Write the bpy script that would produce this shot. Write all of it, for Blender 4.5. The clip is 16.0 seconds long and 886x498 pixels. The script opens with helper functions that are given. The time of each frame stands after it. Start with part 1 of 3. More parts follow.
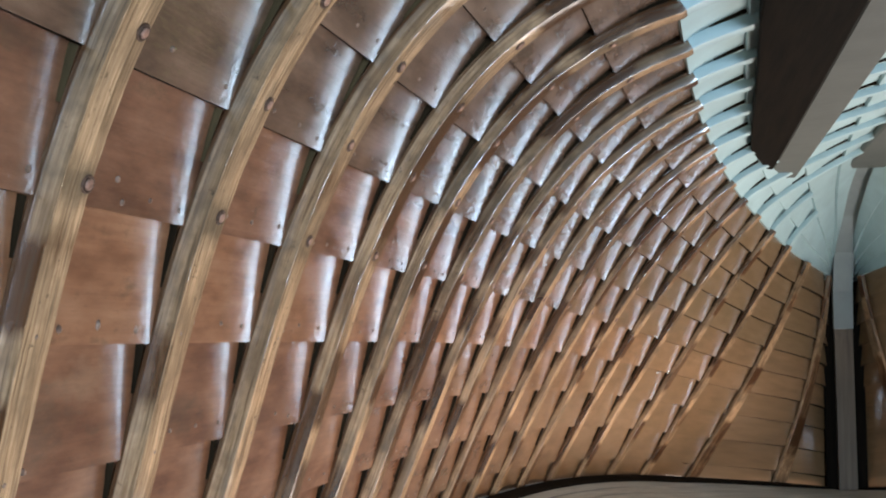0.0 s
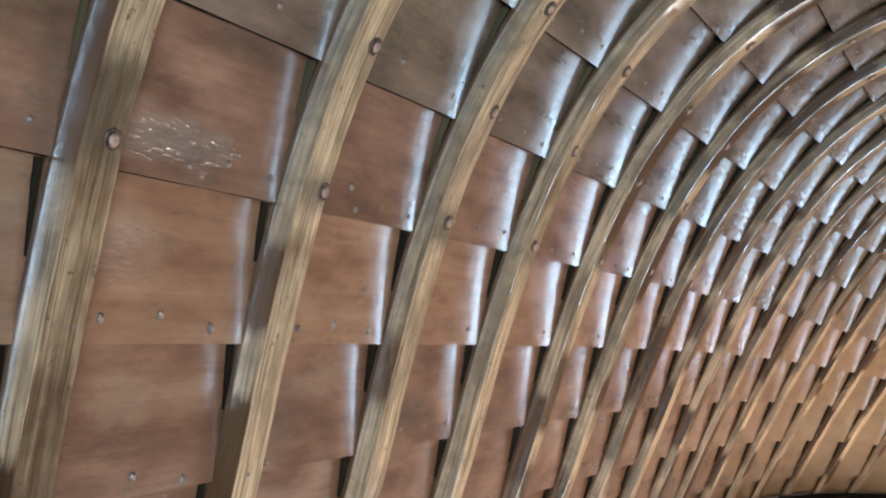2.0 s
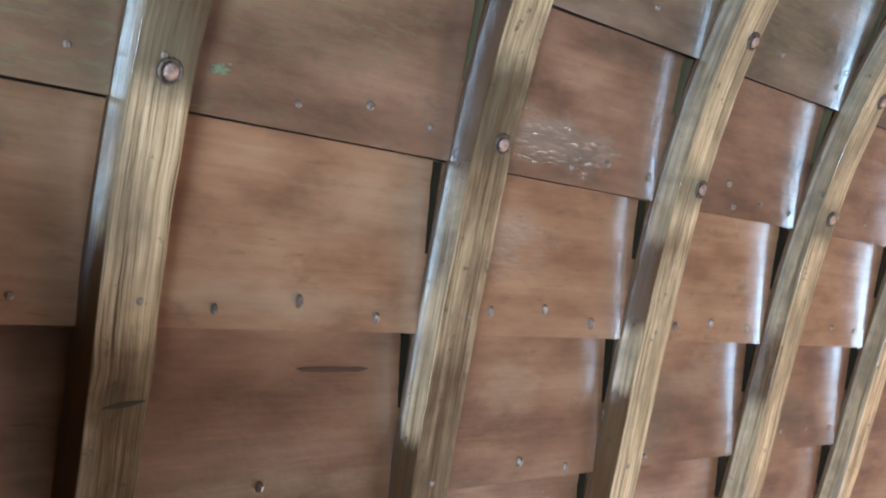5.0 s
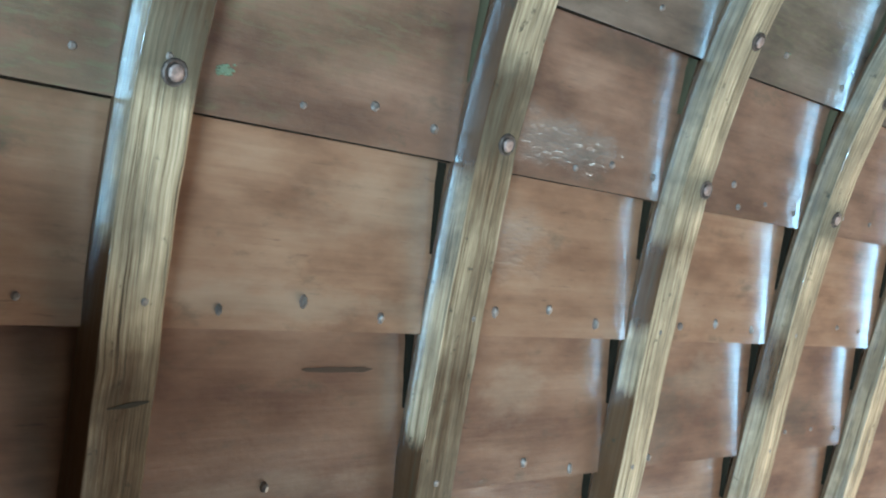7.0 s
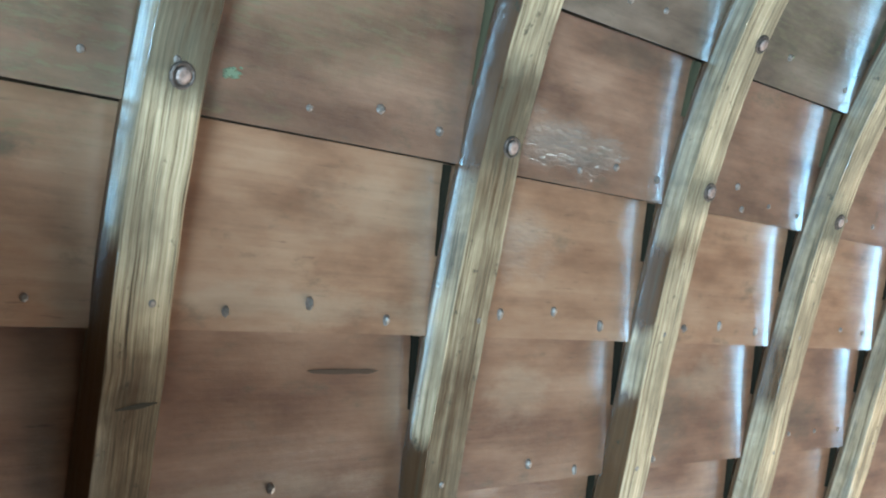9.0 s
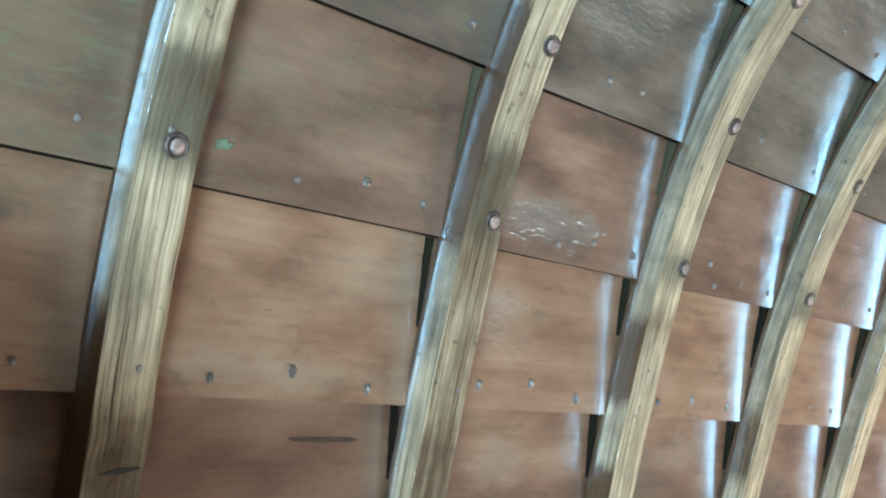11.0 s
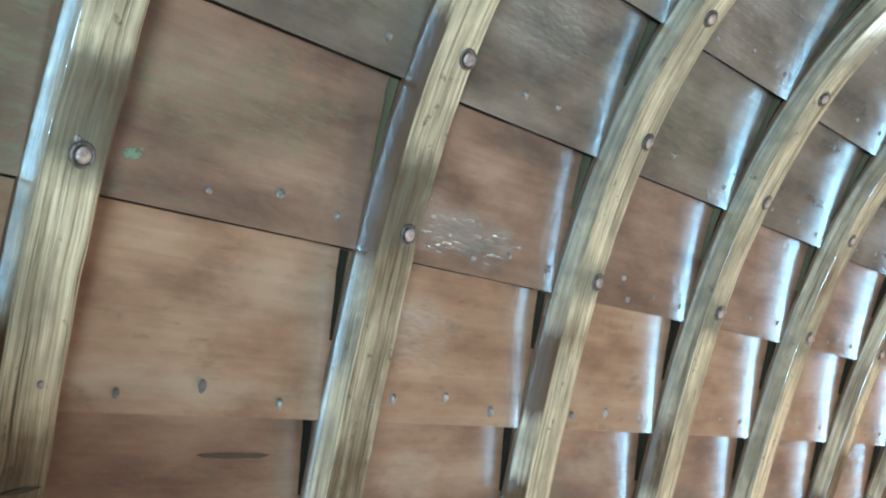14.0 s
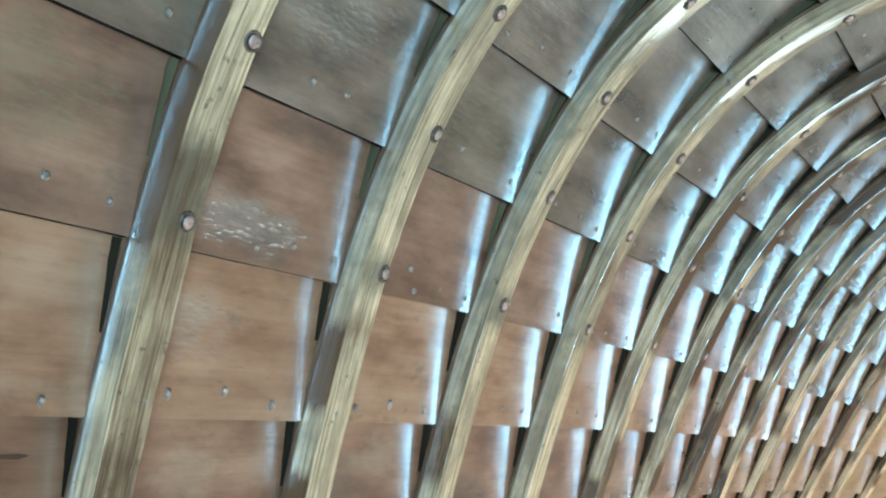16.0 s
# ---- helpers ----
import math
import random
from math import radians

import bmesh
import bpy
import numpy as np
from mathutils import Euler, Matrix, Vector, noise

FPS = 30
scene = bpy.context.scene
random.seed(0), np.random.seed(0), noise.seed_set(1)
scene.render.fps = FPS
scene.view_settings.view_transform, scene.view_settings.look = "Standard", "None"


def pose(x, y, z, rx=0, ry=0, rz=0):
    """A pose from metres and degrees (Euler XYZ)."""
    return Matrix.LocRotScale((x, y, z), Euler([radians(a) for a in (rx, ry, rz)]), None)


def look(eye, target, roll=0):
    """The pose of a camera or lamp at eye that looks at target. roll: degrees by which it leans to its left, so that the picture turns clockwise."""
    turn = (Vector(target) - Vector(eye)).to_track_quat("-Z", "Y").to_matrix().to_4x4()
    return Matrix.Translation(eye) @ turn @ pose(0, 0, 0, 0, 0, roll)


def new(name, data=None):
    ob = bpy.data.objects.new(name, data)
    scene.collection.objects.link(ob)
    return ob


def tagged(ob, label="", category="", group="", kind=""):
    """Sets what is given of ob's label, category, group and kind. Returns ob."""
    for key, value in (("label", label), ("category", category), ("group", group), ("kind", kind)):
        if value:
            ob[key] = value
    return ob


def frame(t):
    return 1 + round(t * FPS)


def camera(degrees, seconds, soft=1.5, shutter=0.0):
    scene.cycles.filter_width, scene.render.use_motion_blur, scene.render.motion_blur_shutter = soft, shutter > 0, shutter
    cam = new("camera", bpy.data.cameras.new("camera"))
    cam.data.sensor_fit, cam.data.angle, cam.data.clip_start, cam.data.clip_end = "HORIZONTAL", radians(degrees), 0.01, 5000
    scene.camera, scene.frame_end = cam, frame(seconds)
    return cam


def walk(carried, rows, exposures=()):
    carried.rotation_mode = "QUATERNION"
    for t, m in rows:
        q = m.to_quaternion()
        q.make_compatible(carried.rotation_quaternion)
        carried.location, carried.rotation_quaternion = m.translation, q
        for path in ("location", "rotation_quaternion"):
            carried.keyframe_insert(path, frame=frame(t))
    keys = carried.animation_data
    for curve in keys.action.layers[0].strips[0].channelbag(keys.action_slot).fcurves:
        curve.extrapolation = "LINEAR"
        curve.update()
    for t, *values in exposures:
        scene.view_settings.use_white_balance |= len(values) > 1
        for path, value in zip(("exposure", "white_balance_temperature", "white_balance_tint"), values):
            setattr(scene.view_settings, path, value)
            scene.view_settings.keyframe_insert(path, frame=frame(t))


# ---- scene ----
# The inside of a clinker-built boat that stands upright in a shed; the camera is held upside down.
EYE = 0.80                     # height of the first eye over the floor
FLIP = pose(0, 0, EYE, 0, 180, 0)
cam = camera(43.55, 16.0, soft=2.1)
# seconds, metres x y z, degrees yaw pitch roll, in the inverted camera's own frame
ROWS = [
    (0, 0.0000, 0.0000, 0.0000, 11.50, 5.30, 0.00),
    (0.5, 0.0012, -0.0003, -0.0006, 13.85, 5.47, 0.15),
    (1, 0.0023, -0.0019, -0.0011, 17.52, 5.55, 0.64),
    (1.5, 0.0044, -0.0039, -0.0010, 21.34, 5.45, 0.95),
    (2, 0.0051, -0.0057, -0.0016, 23.34, 5.51, 1.16),
    (2.5, 0.0054, -0.0064, -0.0018, 24.30, 5.55, 1.21),
    (3, 0.0061, -0.0093, -0.0016, 27.13, 5.45, 1.41),
    (3.5, 0.0068, -0.0106, -0.0030, 29.96, 5.48, 1.64),
    (4, 0.0083, -0.0153, -0.0047, 34.46, 5.39, 1.87),
    (4.5, 0.0076, -0.0182, -0.0062, 39.17, 5.27, 2.22),
    (5, 0.0068, -0.0208, -0.0056, 42.12, 5.01, 2.62),
    (7.5, 0.0073, -0.0209, -0.0050, 42.45, 4.97, 2.64),
    (8, 0.0068, -0.0214, -0.0049, 42.53, 4.98, 2.60),
    (10.5, 0.0090, -0.0309, -0.0076, 41.86, 7.21, 3.22),
    (11, 0.0098, -0.0340, -0.0073, 41.12, 8.90, 3.49),
    (11.5, 0.0115, -0.0334, -0.0064, 40.88, 9.25, 3.49),
    (12, 0.0090, -0.0325, -0.0064, 40.20, 9.40, 3.48),
    (12.5, 0.0072, -0.0315, -0.0056, 38.78, 9.61, 3.42),
    (13, 0.0083, -0.0306, -0.0053, 37.72, 9.71, 3.25),
    (13.5, 0.0094, -0.0311, -0.0061, 37.25, 9.74, 3.23),
    (14, 0.0087, -0.0308, -0.0053, 36.85, 9.66, 3.18),
    (14.5, 0.0048, -0.0300, -0.0018, 36.16, 9.41, 3.47),
    (15, 0.0073, -0.0252, -0.0029, 31.90, 9.70, 2.85),
    (15.5, 0.0037, -0.0185, -0.0002, 31.30, 9.15, 2.56),
    (16, 0.0064, -0.0198, -0.0016, 26.04, 9.52, 2.39),
]
walk(cam, [(t, FLIP @ pose(x, y, z, 90 + pitch, 0, yaw) @ pose(0, 0, 0, 0, 0, roll)) for t, x, y, z, yaw, pitch, roll in ROWS],
     exposures=[(0.0, 1.68, 7200, 21), (2.5, 1.90, 6550, 14), (5.2, 2.14, 6250, 13), (7.3, 2.31, 5330, -7), (10.3, 2.50, 5350, -7), (14.0, 2.41, 5450, -6), (16.0, 2.41, 5350, -11)])

# ---- light ----
world = bpy.data.worlds.new("sky")
scene.world = world
world.use_nodes = True
wn = world.node_tree.nodes
sky = wn.new("ShaderNodeTexSky")
sky.sky_type, sky.sun_disc = "NISHITA", False
sky.sun_elevation, sky.sun_rotation = radians(55), radians(150)
world.node_tree.links.new(sky.outputs[0], wn["Background"].inputs[0])
wn["Background"].inputs[1].default_value = 0.01


def area_light(name, m, w, h, power, colour):
    lamp = bpy.data.lights.new(name, "AREA")
    lamp.shape, lamp.size, lamp.size_y, lamp.energy, lamp.color = "RECTANGLE", w, h, power, colour
    ob = new(name, lamp)
    ob.matrix_world = m
    return ob


# daylight through the wide door behind the boat's open stern and a long rooflight, and an added fill lamp in the side
# wall
area_light("door_daylight", look((-1.50, -1.95, 1.08), (-0.5, 0.0, 0.95)), 0.8, 0.85, 37, (0.47, 0.75, 1.0))
area_light("rooflight_daylight", look((-1.35, 2.4, 2.28), (-1.35, 2.4, 0.0)), 0.9, 2.0, 23, (0.93, 0.95, 0.92))
# added warm fill that brightens the far planks; no known window there
west = area_light("west_window_daylight", look((-2.86, 0.3, 1.75), (0.10, 2.0, 0.45)), 0.9, 0.7, 3.0, (1.0, 0.84, 0.62))
west.data.spread = radians(60)      # narrow beam, aimed past the near planks

# ---- materials ----
PITCH = 0.15                   # rib spacing


def nodes_of(name):
    m = bpy.data.materials.new(name)
    m.use_nodes = True
    t = m.node_tree
    return m, t, t.nodes["Principled BSDF"]


def add(t, kind, **inputs):
    n = t.nodes.new(kind)
    for key, value in inputs.items():
        n.inputs[key.replace("_", " ")].default_value = value
    return n


def ramp(t, source, stops):
    n = t.nodes.new("ShaderNodeValToRGB")
    e = n.color_ramp.elements
    while len(e) < len(stops):
        e.new(0.5)
    for a, (pos, c) in zip(e, stops):
        a.position, a.color = pos, (*c, 1) if len(c) == 3 else (c[0], c[0], c[0], 1)
    t.links.new(source, n.inputs[0])
    return n


def mix(t, fac, a, b, mode="MIX"):
    n = t.nodes.new("ShaderNodeMix")
    n.data_type, n.blend_type = "RGBA", mode
    for socket, v in ((n.inputs[0], fac), (n.inputs[6], a), (n.inputs[7], b)):
        if hasattr(v, "is_linked"):
            t.links.new(v, socket)
        else:
            socket.default_value = v if not isinstance(v, tuple) or len(v) == 4 else (*v, 1)
    return n.outputs[2]


def coords(t, sx, sy, sz=1.0, uv=True):
    """Texture coordinates in metres along and across the piece, shifted for each object."""
    tc = t.nodes.new("ShaderNodeTexCoord")
    info = t.nodes.new("ShaderNodeObjectInfo")
    mul = t.nodes.new("ShaderNodeMath")
    mul.operation = "MULTIPLY"
    mul.inputs[1].default_value = 37.0
    t.links.new(info.outputs["Random"], mul.inputs[0])
    shift = t.nodes.new("ShaderNodeVectorMath")
    shift.operation = "ADD"
    t.links.new(tc.outputs["UV" if uv else "Object"], shift.inputs[0])
    t.links.new(mul.outputs[0], shift.inputs[1])
    mp = t.nodes.new("ShaderNodeMapping")
    mp.inputs["Scale"].default_value = (sx, sy, sz)
    t.links.new(shift.outputs[0], mp.inputs["Vector"])
    return mp.outputs[0], info


def noise_at(t, vec, scale, detail=4.0, rough=0.6):
    n = add(t, "ShaderNodeTexNoise", Scale=scale, Detail=detail, Roughness=rough)
    t.links.new(vec, n.inputs["Vector"])
    return n.outputs["Fac"]


def bump(t, bsdf, height, strength, distance):
    b = add(t, "ShaderNodeBump", Strength=strength, Distance=distance)
    t.links.new(height, b.inputs["Height"])
    t.links.new(b.outputs[0], bsdf.inputs["Normal"])
    return b


def spots(t, places):
    """Soft-edged marks on the planks: (station, lap, reach along in stations, reach across in laps, strength)."""
    tc = t.nodes.new("ShaderNodeTexCoord")
    v, _ = coords(t, 1.0, 1.6)
    rag = noise_at(t, v, 45.0, 5.0, 0.65)
    total = None
    for i, k, ri, rk, amp in places:
        mp = t.nodes.new("ShaderNodeMapping")
        mp.vector_type = "TEXTURE"
        mp.inputs["Location"].default_value = (i * PITCH, 0.09 * k, 0)
        mp.inputs["Scale"].default_value = (ri * PITCH, 0.09 * rk, 1)
        t.links.new(tc.outputs["UV"], mp.inputs["Vector"])
        ln = t.nodes.new("ShaderNodeVectorMath")
        ln.operation = "LENGTH"
        t.links.new(mp.outputs[0], ln.inputs[0])
        far = t.nodes.new("ShaderNodeMath")
        far.operation = "MULTIPLY_ADD"
        t.links.new(rag, far.inputs[0])
        far.inputs[1].default_value = 2.4
        t.links.new(ln.outputs["Value"], far.inputs[2])
        mr = t.nodes.new("ShaderNodeMapRange")
        mr.interpolation_type = "SMOOTHSTEP"
        for key, value in (("From Min", 1.45), ("From Max", 2.4), ("To Min", amp), ("To Max", 0.0)):
            mr.inputs[key].default_value = value
        t.links.new(far.outputs[0], mr.inputs["Value"])
        if total is None:
            total = mr.outputs[0]
        else:
            top = t.nodes.new("ShaderNodeMath")
            top.operation = "MAXIMUM"
            t.links.new(total, top.inputs[0])
            t.links.new(mr.outputs[0], top.inputs[1])
            total = top.outputs[0]
    return total


# old marks in the planks: crazed varnish, damp dark stains, worn pale places, green algae
CRAZED = [(-0.50, 1.24, 0.30, 0.17, 1.0), (-0.62, 0.60, 0.20, 0.22, 0.8), (-0.45, 2.62, 0.34, 0.30, 0.5)]
DAMP = [(-2.34, 0.74, 0.16, 0.07, 0.8), (0.36, -0.60, 0.26, 0.34, 0.6), (1.42, -0.70, 0.30, 0.22, 0.5), (-0.30, 1.90, 0.30, 0.10, 0.5),
        (7.5, 1.1, 0.9, 0.22, 0.7), (9.4, 1.15, 0.7, 0.25, 0.75), (11.2, 1.3, 1.0, 0.22, 0.7), (13.2, 1.5, 0.9, 0.25, 0.75), (12.2, 2.4, 0.5, 0.3, 0.6), (14.6, 2.9, 0.5, 0.35, 0.6)]
WORN = [(-0.48, -0.38, 0.15, 0.24, 0.45), (0.62, -0.30, 0.22, 0.2, 0.5), (-1.5, -0.86, 0.55, 0.09, 0.55), (-1.5, 0.14, 0.6, 0.10, 0.5), (-1.1, 0.70, 0.35, 0.22, 0.35)]
ALGAE = [(-1.45, 1.62, 0.55, 0.36, 0.6), (-2.42, 1.55, 0.8, 0.60, 1.0), (-2.35, 1.08, 0.7, 0.14, 0.9), (0.45, 2.5, 0.6, 0.5, 0.5), (-2.45, 0.90, 0.5, 0.25, 0.6), (-1.2, 2.5, 0.7, 0.4, 0.6)]


def varnished_plank(name, low, mid, high, relief=0.45):
    m, t, b = nodes_of(name)
    v, info = coords(t, 3.5, 120.0)
    grain = noise_at(t, v, 2.0, 7.0, 0.68)
    v2, _ = coords(t, 1.0, 1.6)
    patch = noise_at(t, v2, 6.0, 3.0)
    v8, _ = coords(t, 1.0, 2.2)
    blotch = noise_at(t, v8, 15.0, 5.0, 0.58)
    c = ramp(t, blotch, [(0.34, low), (0.5, mid), (0.66, high)]).outputs[0]
    tone = ramp(t, grain, [(0.30, (0.70, 0.64, 0.60)), (0.70, (1.14, 1.13, 1.12))]).outputs[0]
    c = mix(t, 0.45, c, mix(t, 1.0, c, tone, "MULTIPLY"))
    dark = ramp(t, patch, [(0.42, (0.0,)), (0.62, (0.6,))]).outputs[0]
    c = mix(t, dark, c, mix(t, 0.5, c, low))
    v9, _ = coords(t, 2.0, 3.4)
    grime = ramp(t, noise_at(t, v9, 16.0, 7.0, 0.7), [(0.58, (0.0,)), (0.72, (0.5,))]).outputs[0]
    c = mix(t, grime, c, (0.085, 0.058, 0.030))
    # short dark pores along the grain
    v3, _ = coords(t, 9.0, 70.0)
    pores = ramp(t, noise_at(t, v3, 6.0, 3.0), [(0.66, (0.0,)), (0.75, (0.6,))]).outputs[0]
    c = mix(t, pores, c, mix(t, 0.6, c, (0.045, 0.022, 0.013)))
    v13, _ = coords(t, 4.0, 26.0)
    figure = ramp(t, noise_at(t, v13, 5.0, 6.0, 0.72), [(0.52, (0.0,)), (0.72, (0.38,))]).outputs[0]
    c = mix(t, figure, c, mix(t, 0.55, c, tuple(0.55 * a for a in low)))
    crazed = spots(t, CRAZED)
    c = mix(t, crazed, c, mix(t, 0.16, c, (0.34, 0.30, 0.25)))
    c = mix(t, spots(t, WORN), c, mix(t, 0.5, c, (0.44, 0.27, 0.165)))
    c = mix(t, spots(t, ALGAE), c, mix(t, 0.35, c, (0.105, 0.080, 0.036)))
    v12, _ = coords(t, 22.0, 80.0)
    bits = ramp(t, noise_at(t, v12, 4.0, 4.0, 0.65), [(0.52, (0.0,)), (0.60, (1.0,))]).outputs[0]
    c = mix(t, mix(t, 1.0, bits, spots(t, ALGAE), "MULTIPLY"), c, mix(t, 0.6, c, (0.185, 0.130, 0.058)))
    c = mix(t, spots(t, DAMP), c, mix(t, 0.7, c, (0.055, 0.040, 0.024)))
    # lighter ochre towards the bow, with a ragged edge
    tc = t.nodes.new("ShaderNodeTexCoord")
    sep = t.nodes.new("ShaderNodeSeparateXYZ")
    t.links.new(tc.outputs["UV"], sep.inputs[0])
    fore = t.nodes.new("ShaderNodeMath")
    fore.operation = "MULTIPLY_ADD"
    t.links.new(patch, fore.inputs[0])
    fore.inputs[1].default_value = 0.9
    t.links.new(sep.outputs[0], fore.inputs[2])
    rng_node = t.nodes.new("ShaderNodeMapRange")
    rng_node.inputs["From Min"].default_value = 1.2
    rng_node.inputs["From Max"].default_value = 2.4
    rng_node.inputs["To Max"].default_value = 0.8
    t.links.new(fore.outputs[0], rng_node.inputs["Value"])
    c = mix(t, rng_node.outputs[0], c, mix(t, 0.75, c, (0.270, 0.172, 0.082)))
    t.links.new(c, b.inputs["Base Color"])
    b.inputs["Roughness"].default_value = 0.6
    b.inputs["Specular IOR Level"].default_value = 0.15
    b.inputs["Coat Weight"].default_value = 1.0
    dull = ramp(t, blotch, [(0.40, (0.17,)), (0.65, (0.25,))])
    t.links.new(dull.outputs[0], b.inputs["Coat Roughness"])
    b.inputs["Coat IOR"].default_value = 2.22
    v4, _ = coords(t, 1.0, 1.0)
    fine = noise_at(t, v4, 160.0, 3.0)
    v10, _ = coords(t, 1.0, 1.7)
    lumps = noise_at(t, v10, 48.0, 3.0, 0.55)
    mixh = t.nodes.new("ShaderNodeMath")
    mixh.operation = "ADD"
    t.links.new(grain, mixh.inputs[0])
    t.links.new(fine, mixh.inputs[1])
    lump = t.nodes.new("ShaderNodeMath")
    lump.operation = "MULTIPLY_ADD"
    t.links.new(lumps, lump.inputs[0])
    lump.inputs[1].default_value = 1.0 if relief < 0.55 else 1.6
    t.links.new(mixh.outputs[0], lump.inputs[2])
    v11, _ = coords(t, 0.75, 1.5)
    flakes = add(t, "ShaderNodeTexVoronoi", Scale=230.0)
    t.links.new(v11, flakes.inputs["Vector"])
    craze = t.nodes.new("ShaderNodeMath")
    craze.operation = "MULTIPLY"
    t.links.new(flakes.outputs["Distance"], craze.inputs[0])
    t.links.new(crazed, craze.inputs[1])
    rough = t.nodes.new("ShaderNodeMath")
    rough.operation = "MULTIPLY_ADD"
    t.links.new(craze.outputs[0], rough.inputs[0])
    rough.inputs[1].default_value = 1.15 / relief
    t.links.new(lump.outputs[0], rough.inputs[2])
    bp = bump(t, b, rough.outputs[0], relief, 0.0006)
    t.links.new(bp.outputs[0], b.inputs["Coat Normal"])
    return m


def rib_wood(name="weathered ash"):
    """Ash whose wear and painted shade the ribs carry in their own attribute: red rot stain, green damp, blue sound
    varnish.
    """
    m, t, b = nodes_of(name)
    v, info = coords(t, 3.0, 200.0)
    grain = noise_at(t, v, 3.0, 6.0, 0.70)
    c = ramp(t, grain, [(0.34, (0.10, 0.052, 0.026)), (0.44, (0.41, 0.235, 0.122)), (0.66, (0.74, 0.455, 0.258))]).outputs[0]
    v2, _ = coords(t, 1.0, 3.0)
    tone = noise_at(t, v2, 14.0, 4.0, 0.6)
    c = mix(t, ramp(t, tone, [(0.44, (0.0,)), (0.60, (0.95,))]).outputs[0], c, mix(t, 0.65, c, (0.16, 0.092, 0.050)))
    wear = t.nodes.new("ShaderNodeAttribute")
    wear.attribute_name = "wear"
    sep = t.nodes.new("ShaderNodeSeparateColor")
    t.links.new(wear.outputs["Color"], sep.inputs[0])
    v3, _ = coords(t, 5.0, 80.0)
    rag = noise_at(t, v3, 3.0, 5.0, 0.7)
    v4, _ = coords(t, 1.0, 1.4)
    cloud = noise_at(t, v4, 60.0, 4.0, 0.6)

    def ragged(source, edge, reach):
        n = t.nodes.new("ShaderNodeMath")
        n.operation = "MULTIPLY_ADD"
        t.links.new(edge, n.inputs[0])
        n.inputs[1].default_value = reach
        t.links.new(source, n.inputs[2])
        return n.outputs[0]
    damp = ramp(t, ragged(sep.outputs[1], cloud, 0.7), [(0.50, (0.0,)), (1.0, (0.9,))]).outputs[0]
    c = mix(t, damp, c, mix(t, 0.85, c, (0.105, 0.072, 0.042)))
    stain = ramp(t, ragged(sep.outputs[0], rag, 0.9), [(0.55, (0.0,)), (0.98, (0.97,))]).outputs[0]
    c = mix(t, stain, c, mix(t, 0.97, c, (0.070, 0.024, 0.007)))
    v6, _ = coords(t, 7.0, 300.0)
    cracks = ramp(t, noise_at(t, v6, 2.0, 3.0), [(0.60, (0.0,)), (0.68, (0.6,))]).outputs[0]
    c = mix(t, cracks, c, (0.075, 0.048, 0.026))
    specks = ramp(t, noise_at(t, v4, 110.0, 4.0), [(0.64, (0.0,)), (0.72, (0.75,))]).outputs[0]
    c = mix(t, specks, c, (0.05, 0.035, 0.02))
    t.links.new(c, b.inputs["Base Color"])
    b.inputs["Roughness"].default_value = 0.55
    b.inputs["Specular IOR Level"].default_value = 0.08
    coat = ramp(t, ragged(sep.outputs[2], cloud, 0.5), [(0.35, (0.04,)), (0.95, (1.0,))]).outputs[0]
    t.links.new(coat, b.inputs["Coat Weight"])
    b.inputs["Coat Roughness"].default_value = 0.15
    b.inputs["Coat IOR"].default_value = 2.3
    bump(t, b, grain, 0.5, 0.0012)
    v8, _ = coords(t, 1.0, 3.0)
    wet = add(t, "ShaderNodeBump", Strength=0.18, Distance=0.0010)
    t.links.new(noise_at(t, v8, 70.0, 3.0), wet.inputs["Height"])
    t.links.new(wet.outputs[0], b.inputs["Coat Normal"])
    return m


def paint(name, colour, rough=0.45):
    m, t, b = nodes_of(name)
    v, _ = coords(t, 1.0, 1.0, 1.0, False)
    n = noise_at(t, v, 14.0, 5.0)
    c = ramp(t, n, [(0.3, tuple(0.82 * a for a in colour)), (0.7, colour)]).outputs[0]
    t.links.new(c, b.inputs["Base Color"])
    b.inputs["Roughness"].default_value = rough
    bump(t, b, noise_at(t, v, 60.0, 3.0), 0.25, 0.002)
    return m


def plain_wood(name, dark, light, rough=0.6, gloss=0.5):
    m, t, b = nodes_of(name)
    v, _ = coords(t, 4.0, 50.0)
    g = noise_at(t, v, 2.0, 6.0)
    t.links.new(ramp(t, g, [(0.3, dark), (0.7, light)]).outputs[0], b.inputs["Base Color"])
    b.inputs["Roughness"].default_value = rough
    b.inputs["Specular IOR Level"].default_value = gloss
    bump(t, b, g, 0.3, 0.002)
    return m


def metal(name, colour, rough):
    m, t, b = nodes_of(name)
    v, _ = coords(t, 1, 1, 1, False)
    n = noise_at(t, v, 400.0)
    t.links.new(ramp(t, n, [(0.35, tuple(0.5 * a for a in colour)), (0.65, colour)]).outputs[0], b.inputs["Base Color"])
    b.inputs["Metallic"].default_value, b.inputs["Roughness"].default_value = 0.8, rough
    return m


VARNISH = varnished_plank("varnished mahogany", (0.165, 0.062, 0.031), (0.260, 0.108, 0.053), (0.33, 0.148, 0.076), 0.25)
TURN = varnished_plank("stained mahogany", (0.135, 0.055, 0.029), (0.240, 0.103, 0.055), (0.315, 0.146, 0.081), 0.45)
LIGHT = varnished_plank("lighter orange-brown mahogany", (0.225, 0.090, 0.043), (0.345, 0.152, 0.076), (0.42, 0.198, 0.104), 0.25)
BILGE = varnished_plank("darkened bilge mahogany", (0.085, 0.046, 0.028), (0.155, 0.084, 0.051), (0.225, 0.127, 0.080), 0.4)
ASH = rib_wood()
